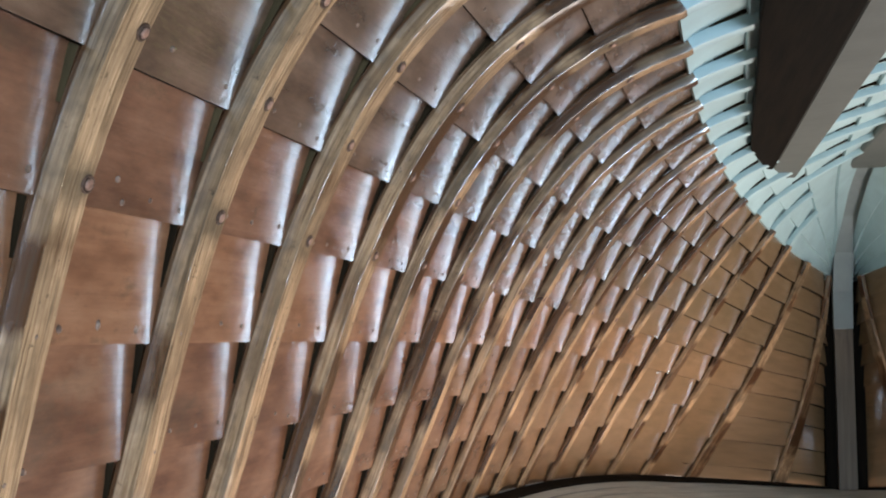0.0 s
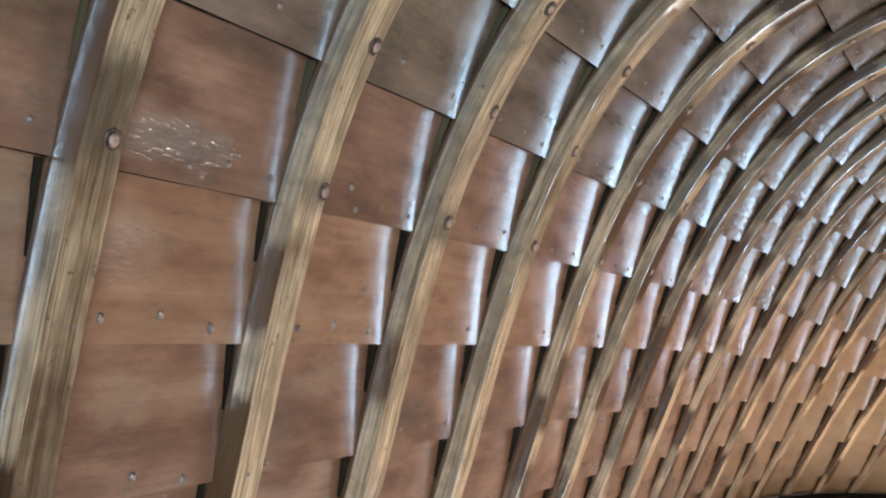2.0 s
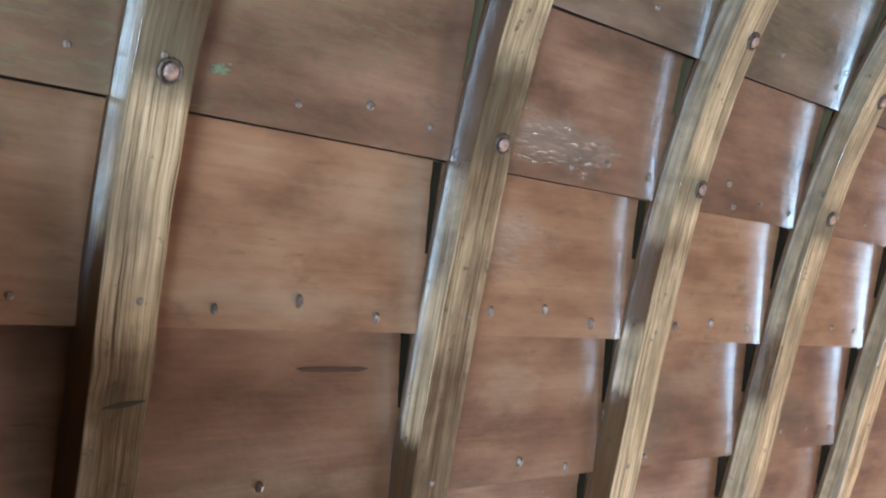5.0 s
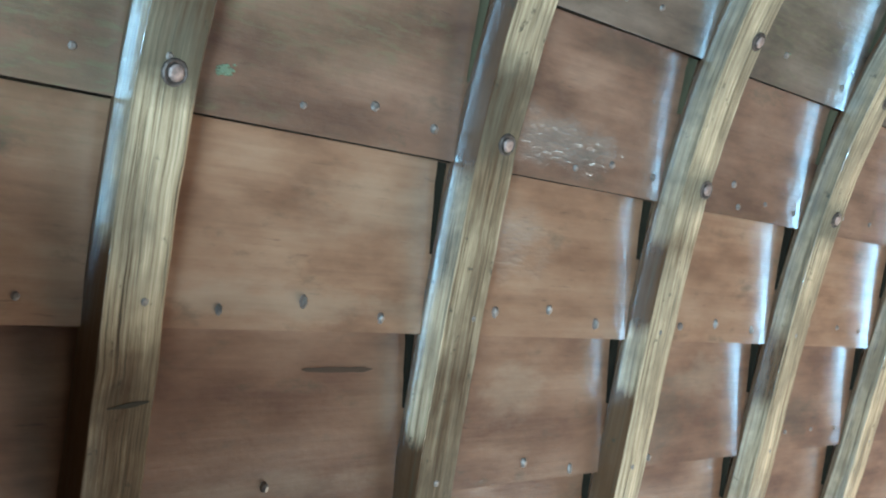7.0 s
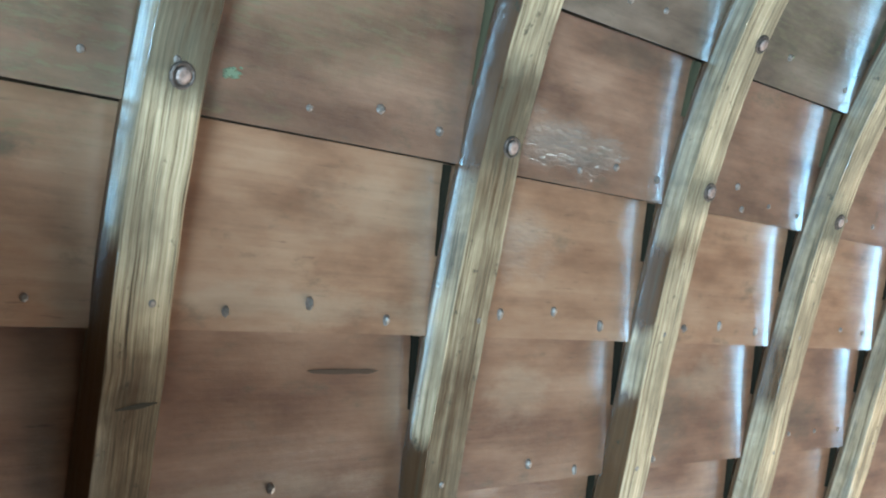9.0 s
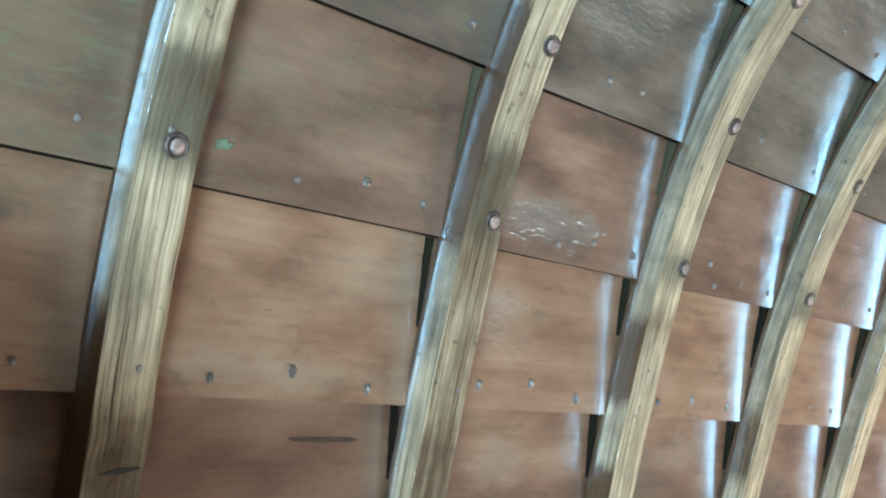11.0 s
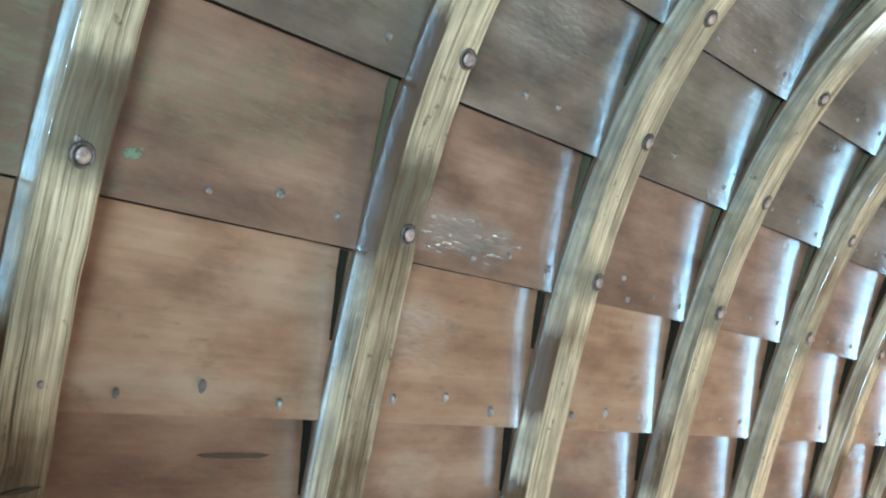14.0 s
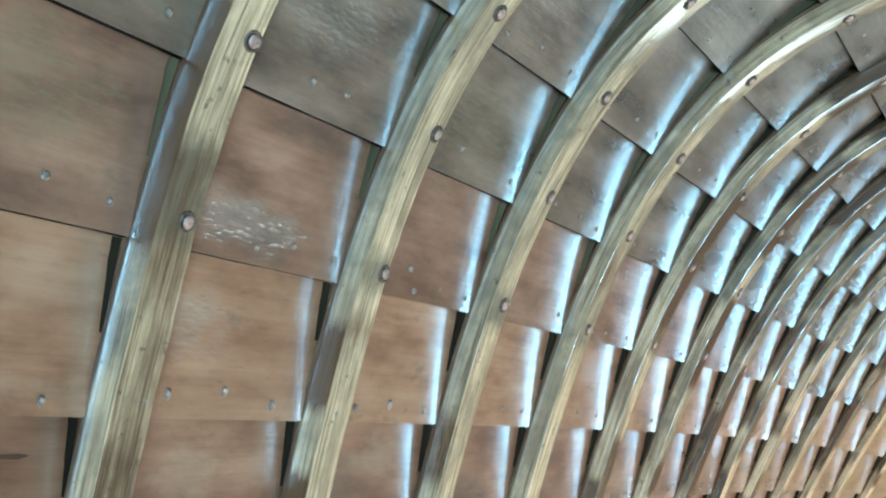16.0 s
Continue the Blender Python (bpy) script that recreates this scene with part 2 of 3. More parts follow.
PALE = paint("pale blue-green paint", (0.44, 0.61, 0.62))
GREY = paint("grey paint", (0.120, 0.130, 0.116), 0.6)
STEM_GREY = paint("worn pale grey paint", (0.30, 0.345, 0.335), 0.6)
DARK = plain_wood("near-black wood and painted shade", (0.004, 0.003, 0.002), (0.012, 0.008, 0.005), 0.7, 0.05)
OAK = plain_wood("weathered oak", (0.11, 0.075, 0.05), (0.20, 0.145, 0.10))
# near-black for lap dirt, and for shade painted in laps and gaps
DIRT_SHADE = plain_wood("dirt and painted shade in the laps", (0.008, 0.005, 0.003), (0.026, 0.017, 0.009), 0.9, 0.04)
BOARD = plain_wood("greyed boards", (0.36, 0.34, 0.30), (0.55, 0.53, 0.48), 0.7)
WALL = paint("limewash", (0.55, 0.53, 0.49), 0.8)
CONCRETE = paint("concrete", (0.30, 0.29, 0.27), 0.85)
IRON = metal("dull nail", (0.38, 0.26, 0.20), 0.55)

# ---- the hull's form ----
HALF = [-0.3247, 0.1149, -0.1085, 0.1078, 0.0204, 0.062, 0.1221, -0.0408, 0.0287, -0.0192, 0.0238, 0.0053, -0.0077, -0.0092, 0.0538, -0.0674, 0.0212, -0.004, 0.0042]
DEEP = [0.0025, 0.0282, -0.0249, 0.0153, -0.0217, 0.2954, -0.0823, 0.1793, -0.1754, 0.0493, 0.0164, -0.0676, 0.0292, -0.0005, -0.0189, 0.0242, -0.0055, -0.0113, 0.0077]
Y0 = 0.4875                    # first rib
MID, STEM = 0.453, 17.75        # centre line, station of the stem
KEEL = 0.45                    # keel under the eye
SHEER = -3.55
SHIFT = {-2: -0.015, -1: 0.040, 0: 0.029, 1: -0.003, 2: -0.035}   # ribs that stand out of step, in spacings
RIB_W, RIB_T, PLANK_T = 0.168, 0.0132, 0.0085


def form(i, k):
    """Lateral and vertical place of the hull's skin at station i and lap k (arrays)."""
    i = np.where(i < -4, -8 - i, i)
    i, kk = i / 10, np.minimum(k, 6.0) / 4
    x, z, n = 0 * i, 0 * i, 0
    for a in range(5):
        for b in range(5):
            if a + b <= 5:
                x, z, n = x + HALF[n] * kk ** a * i ** b, z + DEEP[n] * kk ** a * i ** b, n + 1
    up = np.clip((k - 6.0) / 4, 0, None)
    fore = np.clip((10 * i - 13.5) / 4.25, 0, 1)
    x = x + (MID - x) * up ** 1.3
    z = z + (KEEL - 0.25 * fore ** 2 - z) * up
    end = np.clip((10 * i - 15.5) / (STEM - 15.5), 0, 1)
    x = x + (MID - 0.03 - x) * end ** 2
    return np.minimum(x, MID - 0.012), z


def skin(i, k, off=0.0, side=1):
    """Points of the hull's skin in the world, off metres inboard. side -1: the other half of the boat."""
    i, k = np.broadcast_arrays(np.asarray(i, float), np.asarray(k, float))
    x, z = form(i, k)
    xa, za = form(i + 0.02, k)
    xb, zb = form(i - 0.02, k)
    xc, zc = form(i, k + 0.03)
    xd, zd = form(i, k - 0.03)
    along = np.stack([xa - xb, np.full_like(x, 0.04 * PITCH), za - zb], -1)
    girth = np.stack([xc - xd, 0 * x, zc - zd], -1)
    nrm = np.cross(along, girth)
    nrm /= np.maximum(np.linalg.norm(nrm, axis=-1, keepdims=True), 1e-9)
    p = np.stack([x, Y0 + PITCH * i, z], -1) + nrm * np.asarray(off)[..., None]
    if side < 0:
        p[..., 0] = 2 * MID - p[..., 0]
    p[..., 0] *= -1
    p[..., 2] = EYE - p[..., 2]
    return p


def rib_at(n):
    return n + SHIFT.get(n, 0.0)


# ---- mesh helpers ----


def part(name, me, material, parent=None, label=""):
    ob = new(name, me)
    for m in material if isinstance(material, (list, tuple)) else [material]:
        if m.name not in me.materials:
            me.materials.append(m)
    if parent:
        ob.parent = parent
    return tagged(ob, label)


def mesh_from(name, verts, faces, uvs=None, smooth=True, slots=None):
    me = bpy.data.meshes.new(name)
    me.from_pydata([tuple(v) for v in verts], [], faces)
    if uvs is not None:
        layer = me.uv_layers.new(name="uv")
        idx = np.empty(len(me.loops), int)
        me.loops.foreach_get("vertex_index", idx)
        layer.data.foreach_set("uv", np.asarray(uvs, float)[idx].ravel())
    if smooth:
        me.polygons.foreach_set("use_smooth", [True] * len(me.polygons))
    if slots is not None:
        me.polygons.foreach_set("material_index", slots)
    me.update()
    return me


def sweep(name, rings, uvs=None, slots=None, smooth=False, closed=True):
    """A tube through rings (rows of points); its ends are closed."""
    r, c = rings.shape[:2]
    v = rings.reshape(-1, 3)
    faces, slot = [], []
    for a in range(r - 1):
        for b in range(c if closed else c - 1):
            d = (b + 1) % c
            faces.append((a * c + b, a * c + d, (a + 1) * c + d, (a + 1) * c + b))
            slot.append(slots[a] if slots is not None else 0)
    if closed:
        faces += [tuple(range(c))[::-1], tuple((r - 1) * c + b for b in range(c))]
        slot += [slot[0], slot[-1]]
    me = mesh_from(name, v, faces, uvs, smooth, slot)
    bm = bmesh.new()
    bm.from_mesh(me)
    bmesh.ops.recalc_face_normals(bm, faces=bm.faces)
    bm.to_mesh(me)
    bm.free()
    return me


def box(name, lo, hi, bevel=0.004):
    bm = bmesh.new()
    bmesh.ops.create_cube(bm, size=1)
    for v in bm.verts:
        v.co = Vector([lo[a] + (hi[a] - lo[a]) * (v.co[a] + 0.5) for a in range(3)])
    if bevel:
        bmesh.ops.bevel(bm, geom=bm.edges[:], offset=bevel, segments=1, affect="EDGES")
    me = bpy.data.meshes.new(name)
    layer = bm.loops.layers.uv.new("uv")
    size = [hi[a] - lo[a] for a in range(3)]
    long = size.index(max(size))
    rest = [a for a in range(3) if a != long]
    for fc in bm.faces:
        for lp in fc.loops:
            lp[layer].uv = (lp.vert.co[long], lp.vert.co[rest[0]] + lp.vert.co[rest[1]])
    bm.to_mesh(me)
    bm.free()
    return me


# ---- shed ----
def structure(name, me, mat, label):
    ob = part(name, me, mat)
    return tagged(ob, label, name.split("_")[0], kind="structure")


SHED = plain_wood("dark weathered cladding", (0.05, 0.04, 0.032), (0.11, 0.09, 0.07), 0.8)
structure("ground", box("ground", (-300, -300, -0.2), (300, 300, 0.0), 0), CONCRETE, "pale grey concrete yard and shed floor")
structure("wall_east", box("wall_east", (1.8, -2.0, 0.0), (2.0, 6.4, 2.3), 0), SHED, "dark boarded wall beside the boat")
wall_north = structure("wall_north", box("wall_north", (-3.1, 6.45, 0.0), (2.0, 6.6, 2.3), 0), SHED, "end wall of pale grey weathered boards")
for j in range(17):
    b = part("board", box("board", (-3.1, 6.40 + 0.006 * (j % 3), 0.02 + 0.134 * j), (1.99, 6.445, 0.02 + 0.134 * j + 0.122), 0.004), BOARD, wall_north)
for name, lo, hi in (("wall_west_south", (-2.0, 0.0), (-0.15, 2.3)), ("wall_west_north", (0.75, 0.0), (6.4, 2.3)),
                     ("wall_west_sill", (-0.15, 0.0), (0.75, 1.4)), ("wall_west_head", (-0.15, 2.1), (0.75, 2.3))):
    structure(name, box(name, (-3.1, *lo), (-2.9, *hi), 0), SHED, "dark boarded wall of the shed with an opening added for the fill lamp")
structure("wall_south_low", box("wall_south_low", (-3.1, -2.2, 0.0), (2.0, -2.0, 0.45), 0), SHED, "dark boarded wall under the wide opening")
structure("wall_south_top", box("wall_south_top", (-3.1, -2.2, 1.75), (2.0, -2.0, 2.3), 0), SHED, "dark boarded wall over the wide opening")
structure("wall_south_side", box("wall_south_side", (-1.05, -2.2, 0.45), (2.0, -2.0, 1.75), 0), SHED, "dark boarded wall beside the wide opening")
structure("wall_south_end", box("wall_south_end", (-3.1, -2.2, 0.45), (-1.95, -2.0, 1.75), 0), SHED, "dark boarded wall beside the wide opening")
for name, lo, hi in (("ceiling_east", (-0.85, -2.2), (2.0, 6.6)), ("ceiling_west", (-3.1, -2.2), (-1.85, 6.6)),
                     ("ceiling_south", (-1.85, -2.2), (-0.85, 1.35)), ("ceiling_north", (-1.85, 3.45), (-0.85, 6.6))):
    structure(name, box(name, (*lo, 2.3), (*hi, 2.4), 0), SHED, "dark boarded ceiling of the shed")

# ---- boat ----
boat = tagged(new("boat"), "clinker-built wooden boat with varnished planks, bent ribs and painted bilge", "boat")
boat.location = (0, 0, 0)


BAY = np.array([0.0, 0.2, 0.4, 0.6, 0.8, 0.9, 1.0])


def stations(side):
    """Stations along the boat, close together before each rib."""
    i = [-8.9]
    for n in range(-9, 17):
        lo, hi = rib_at(n) + RIB_W, rib_at(n + 1)
        for f in BAY if side > 0 and n >= -6 else BAY[[0, 2, 4, 6]]:
            i.append(lo + (hi - lo) * f)
    i += [17.0 + RIB_W, 17.4, STEM]
    return np.array(i)


def strake(k, side):
    """One plank of the skin, from lap k to behind the lower edge of the next."""
    top = 1.16 if k < 9 else 1.0
    s = np.linspace(0.0, top, 7)
    if k == -4:
        s = np.linspace(SHEER + 4, top, 5)
    i = stations(side)
    I, Sx = np.meshgrid(i, s, indexing="ij")
    wave = np.array([0.0012 * noise.noise(Vector((a * 0.9, k * 3.1, side))) for a in i])[:, None]
    inner = skin(I, k + Sx, -PLANK_T * Sx + wave * Sx, side)
    outer = skin(I, k + Sx, -PLANK_T * Sx - PLANK_T, side)
    rings = np.concatenate([inner, outer[:, ::-1]], 1)
    u = np.repeat((I * PITCH)[:, :1], rings.shape[1], 1)
    v = np.concatenate([0.09 * (k + Sx), 0.09 * (k + Sx[:, ::-1]) + 0.5], 1)
    me = sweep("plank", rings, np.stack([u, v], -1).reshape(-1, 2), None, True)
    me.set_sharp_from_angle(angle=radians(40))
    ob = part("plank", me, PALE if k >= 6 else BILGE if k >= 2 else TURN if k == 1 else LIGHT if k == 0 else VARNISH, boat,
              "pale blue-green painted plank" if k >= 6 else "dark water-stained varnished plank" if k >= 1 else "red-brown varnished plank")
    return ob


# wear and some painted shade of the nearest ribs, lap by lap: (from, to, stain, damp, varnish), on the inner face and
# on the after side
# first zone of rib -2: shade painted in as stain and damp
FACE_WEAR_SHADE = {-2: [(-4, -0.02, 0.30, 0.45, 0.0), (-0.02, 1.04, 0.0, 0.0, 0.2), (1.04, 1.40, 0.2, 0.75, 0.5), (1.40, 1.56, 0.4, 0.95, 0.5), (1.56, 3, 0.0, 0.1, 0.3)],
             -1: [(-4, -0.1, 0.35, 0.35, 0.1), (-0.1, 0.75, 0.25, 0.1, 0.1), (0.75, 1.04, 0.4, 0.1, 0.1), (1.04, 1.62, 0.3, 0.7, 0.4), (1.62, 2.3, 0.0, 0.0, 0.2)],
             0: [(-4, -0.3, 0.1, 0.0, 0.1), (-0.3, 0.6, 0.0, 0.0, 0.2), (0.6, 0.85, 0.35, 0.0, 0.1), (0.85, 1.0, 0.0, 0.0, 0.1), (1.0, 1.32, 0.1, 0.6, 0.4), (1.32, 2.6, 0.0, 0.0, 0.2)],
             1: [(-4, 0.1, 0.15, 0.1, 0.1), (0.1, 0.9, 0.0, 0.0, 0.1), (0.9, 1.3, 0.1, 0.6, 0.4), (1.3, 2.4, 0.0, 0.0, 0.3)],
             2: [(-4, 0.6, 0.0, 0.0, 0.1), (0.9, 1.5, 0.1, 0.5, 0.3), (1.5, 1.9, 0.35, 0.1, 0.2)]}
SIDE_WEAR_SHADE = {-2: [(-4, 0.38, 0.75, 0.6, 0.05), (0.38, 1.0, 0.1, 0.45, 0.3), (1.0, 2.6, 0.0, 0.5, 1.0)],
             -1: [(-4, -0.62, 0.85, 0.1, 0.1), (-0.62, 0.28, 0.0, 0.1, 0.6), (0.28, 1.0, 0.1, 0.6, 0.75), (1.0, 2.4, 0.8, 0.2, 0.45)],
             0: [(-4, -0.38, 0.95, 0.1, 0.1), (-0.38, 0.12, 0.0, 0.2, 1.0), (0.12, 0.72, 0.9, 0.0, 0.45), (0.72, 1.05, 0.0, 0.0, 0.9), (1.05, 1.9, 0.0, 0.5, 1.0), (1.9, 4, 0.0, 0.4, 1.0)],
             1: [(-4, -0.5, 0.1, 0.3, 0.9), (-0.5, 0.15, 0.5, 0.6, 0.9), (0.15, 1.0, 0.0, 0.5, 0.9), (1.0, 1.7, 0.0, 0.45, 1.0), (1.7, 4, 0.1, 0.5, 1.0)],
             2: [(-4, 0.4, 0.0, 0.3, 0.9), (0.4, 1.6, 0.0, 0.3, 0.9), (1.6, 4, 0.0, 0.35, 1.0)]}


def worn(table, n, k, seed):
    """Stain, damp and varnish along a rib, eased from zone to zone."""
    if n in table:
        zones = table[n]
    else:
        r = random.Random(seed)
        zones, a = [], -4.0
        while a < 7:
            d = r.uniform(0.35, 1.1)
            zones.append((a, a + d, r.choice((0, 0, 0, 0.15, 0.45, 0.7)), r.choice((0, 0.1, 0.3, 0.5)) + (0.15 if a > 1 else 0), 0.05 + r.uniform(0, 0.22)))
            a += d
    out = np.zeros((len(k), 3))
    cover = np.zeros(len(k))
    for lo, hi, *v in zones:
        w = np.clip((k - lo) / 0.22 + 0.5, 0, 1) * np.clip((hi - k) / 0.22 + 0.5, 0, 1)
        out += w[:, None] * np.array(v)
        cover += w
    out += np.clip(1 - cover, 0, 1)[:, None] * np.array((0.05, 0.2, 0.2))
    return out


def rib(n, side):
    """A steam-bent rib over the laps, its after edge rounded, painted below the bilge."""
    k = np.arange(SHEER, 9.81 if n < 14 else 8.0 if n < 16 else 6.0, 0.0555 if side > 0 and n < 5 else 0.111)
    slim = 1.0 - 0.35 * min(max((n - 2) / 9, 0), 1)
    wob = np.array([noise.noise(Vector((n * 2.3, a * 0.7, side))) for a in k])
    wear = np.array([noise.noise(Vector((n * 5.1, a * 3.0, side + 2))) for a in k])
    chip = np.array([noise.noise(Vector((n * 7.7, a * 9.0, side + 5))) for a in k])
    i = rib_at(n) + (0.006 * wob if side > 0 else 0)
    w, tk = RIB_W * (0.5 + 0.5 * slim) + 0.005 * wear, RIB_T * slim + 0.0006 * wob
    c = slim * (0.0005 + 0.0010 * np.clip(wear, 0, 1) + 0.0006 * np.clip(chip, 0, 1))
    cd = c / PITCH
    zero = 0 * k
    draft = tk * 0.105 / PITCH     # the after side leans in a little
    ring = [(zero, zero - 0.002), (w, zero - 0.002), (w, tk - 0.0012), (w - 0.008 - 0.004 * np.clip(chip, 0, 1), tk), (draft + cd, tk), (draft + 0.32 * cd, tk - 0.32 * c), (draft, tk - c), (0.11 * draft, 0.11 * tk), (0.02 * draft, 0.02 * tk)]
    m = len(ring)
    pts = np.stack([skin(i + d, k, o, side) for d, o in ring], 1)
    u = np.repeat((0.09 * k)[:, None], m, 1)
    v = np.repeat(np.array([[0.080, 0.026, 0.040, 0.043, 0.062, 0.0645, 0.067, 0.074, 0.077]]), len(k), 0)
    me = sweep("rib", pts, np.stack([u, v], -1).reshape(-1, 2), [1 if a >= 6.05 else 0 for a in k[:-1]], True)
    me.set_sharp_from_angle(angle=radians(38))
    face, flank = worn(FACE_WEAR_SHADE if side > 0 else {}, n, k, 40 + n), worn(SIDE_WEAR_SHADE if side > 0 else {}, n, k, 90 + n)
    if n not in SIDE_WEAR_SHADE:
        flank[:, 2] = np.maximum(flank[:, 2], 0.85)
    edge = 0.5 * (face + flank) + np.array([0, 0, 0.1])
    foot = np.clip(flank + np.array([0.45, 0.2, -1.0]), 0, 1)     # darker and duller in the corner with the plank
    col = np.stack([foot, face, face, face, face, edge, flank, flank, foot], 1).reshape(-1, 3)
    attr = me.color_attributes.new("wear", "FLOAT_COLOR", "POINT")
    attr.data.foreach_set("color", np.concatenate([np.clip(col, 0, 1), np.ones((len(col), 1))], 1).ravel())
    for mat in (ASH, PALE):
        me.materials.append(mat)
    return part("rib", me, [ASH, PALE], boat, "pale bent wooden rib with dark stains")


PLANKS, RIBS = {}, {}
for side in (-1, 1):
    for k in range(-4, 10):
        PLANKS[k] = strake(k, side)
    for n in range(-9, 18):
        RIBS[n] = rib(n, side)

# stem, keel and gunwales
zk = EYE - KEEL
part("keelson", box("keelson", (-MID - 0.05, -0.85, zk - 0.03), (-MID + 0.05, 2.66, zk + 0.03)), GREY, boat, "grey painted keelson")


def stem_piece(name, line, w, depth, mat, label):
    """A post that follows a line of (y, z) along the middle of the boat."""
    line = np.array(line, float)
    d = np.gradient(line, axis=0)
    d /= np.linalg.norm(d, axis=1, keepdims=True)
    n = np.stack([d[:, 1], -d[:, 0]], 1)
    if n[0, 0] < 0:
        n = -n
    rings = []
    for p, q in zip(line, n):
        a, c = p, p + q * depth
        rings.append([(-MID + sx * w / 2, y, EYE - z) for sx, (y, z) in ((-1, a), (1, a), (1, c), (-1, c))])
    rings = np.array(rings)
    uv = [(0.1 * j, 0.03 * c) for j in range(len(line)) for c in range(4)]
    return part(name, sweep(name, rings, uv), mat, boat, label)


stem_piece("stem", [(3.10, -0.46), (3.10, -0.2), (3.10, 0.02), (3.10, 0.0601)], 0.046, 0.16, OAK, "weathered wooden stem post")
stem_piece("stem_foot", [(3.10, 0.061), (3.09, 0.16), (3.05, 0.26), (2.96, 0.345), (2.80, 0.415), (2.62, 0.450)], 0.05, 0.14, STEM_GREY, "grey painted foot of the stem")
for side in (1, -1):
    i = stations(side)
    # the clamp's near-black colour paints the dark shading along the sheer
    for name, o0, o1, d1, mat, text in (("gunwale", 0.0, 0.018, 0.2, DARK, "wooden gunwale clamp with the sheer's dark shading in its colour"), ("deck_board", 0.020, 0.040, 0.12, BOARD, "pale grey side-deck board"),
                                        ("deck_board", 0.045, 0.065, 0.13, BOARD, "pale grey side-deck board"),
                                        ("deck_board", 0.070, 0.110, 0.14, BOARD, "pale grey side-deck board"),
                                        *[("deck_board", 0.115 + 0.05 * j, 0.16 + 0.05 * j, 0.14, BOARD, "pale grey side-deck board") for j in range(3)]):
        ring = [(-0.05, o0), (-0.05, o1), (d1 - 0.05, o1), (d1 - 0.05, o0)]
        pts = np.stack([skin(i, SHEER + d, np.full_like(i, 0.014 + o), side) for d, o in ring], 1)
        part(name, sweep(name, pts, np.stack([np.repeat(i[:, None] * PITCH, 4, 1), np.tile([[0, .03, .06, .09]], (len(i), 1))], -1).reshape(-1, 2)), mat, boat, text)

# near-black strips paint the shadow in the gap between planks and stem
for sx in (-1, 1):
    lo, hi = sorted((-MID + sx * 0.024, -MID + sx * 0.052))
    part("apron", box("apron", (lo, 3.115, EYE - 0.30), (hi, 3.20, EYE + 0.40), 0.002), DARK, boat, "near-black strip painting the gap shade beside the stem")
for k in range(-3, 6):
    i = stations(1)
    wav = np.array([noise.noise(Vector((a * 6.0, k * 9.0, 3.0))) for a in i])
    # dirt line, widened towards the bow to paint the shadow under each lap
    wide = (0.010 + 0.010 * wav) * (1 + 4.0 * np.clip((i - 9) / 5, 0, 1))
    ring = [(0.004, 0.0), (-wide, -PLANK_T + 0.0006), (0.002 - wide, -PLANK_T - 0.001), (0.004, -PLANK_T)]
    pts = np.stack([skin(i, k + d, 0 * i + o - 0.0006) for d, o in ring], 1)
    part("seam", sweep("seam", pts, np.stack([np.repeat(i[:, None] * PITCH, 4, 1), np.tile([[0, .002, .004, .006]], (len(i), 1))], -1).reshape(-1, 2)), DIRT_SHADE, boat, "dark dirt and painted shadow along the lap")

for y in (-0.5, 1.6):
    tagged(part("boat_chock", box("boat_chock", (-MID - 0.35, y - 0.08, 0.0), (-MID + 0.35, y + 0.08, zk - 0.02)), OAK), "plain timber chock under the keel", "chock")

# unseen curved bracket beside the eye, from the skin inboard, added to shade the nearest planks
arc = np.linspace(0, 1, 9)
inner = [(-0.085 - 0.27 * f ** 1.6, 0.870 - 0.17 * f ** 1.5) for f in arc]
blocker = np.array([[(-x, y, z) for x, z in [(-0.405, 1.035), (-0.085, 1.035)] + inner + [(-0.385, 0.70)]] for y in (0.0, 0.022)])
part("hanging_knee", sweep("hanging_knee", blocker, [(0.05 * j, 0.02 * r) for r in range(2) for j in range(blocker.shape[1])]), OAK, boat, "unseen curved bracket added to shade the nearest planks")

# loose bottom board on the ribs
bottom_board = tagged(part("bottom_board", box("bottom_board", (-0.262, -0.7, EYE - 0.425), (-0.205, 2.36, EYE - 0.357), 0.003), GREY),
                      "long grey painted bottom board lying along the ribs", "board")



def outline_board(name, outline, z0, z1, mat):
    """A flat board of the given outline (x, y), between two heights."""
    bm = bmesh.new()
    layer = bm.loops.layers.uv.new("uv")
    low = bm.faces.new([bm.verts.new((-x, y, z0)) for x, y in outline])
    top = bmesh.ops.extrude_face_region(bm, geom=[low])
    bmesh.ops.translate(bm, verts=[v for v in top["geom"] if isinstance(v, bmesh.types.BMVert)], vec=(0, 0, z1 - z0))
    bmesh.ops.recalc_face_normals(bm, faces=bm.faces)
    bmesh.ops.bevel(bm, geom=bm.edges[:], offset=0.002, segments=1, affect="EDGES")
    for fc in bm.faces:
        for lp in fc.loops:
            lp[layer].uv = (lp.vert.co.y, lp.vert.co.x)
    me = bpy.data.meshes.new(name)
    bm.to_mesh(me)
    bm.free()
    return part(name, me, mat)


# near-black sheet that paints the shadow beside the grey bottom board
tagged(outline_board("floor_board", [(0.06, -0.6), (0.075, 0.4), (0.101, 1.2), (0.117, 1.46), (0.130, 1.73), (0.145, 1.98), (0.185, 2.18), (0.202, 2.2), (0.202, -0.6)],
                     EYE - 0.372, EYE - 0.349, DARK), "near-black sheet painting the bottom board's shadow along the painted bilge", "board")

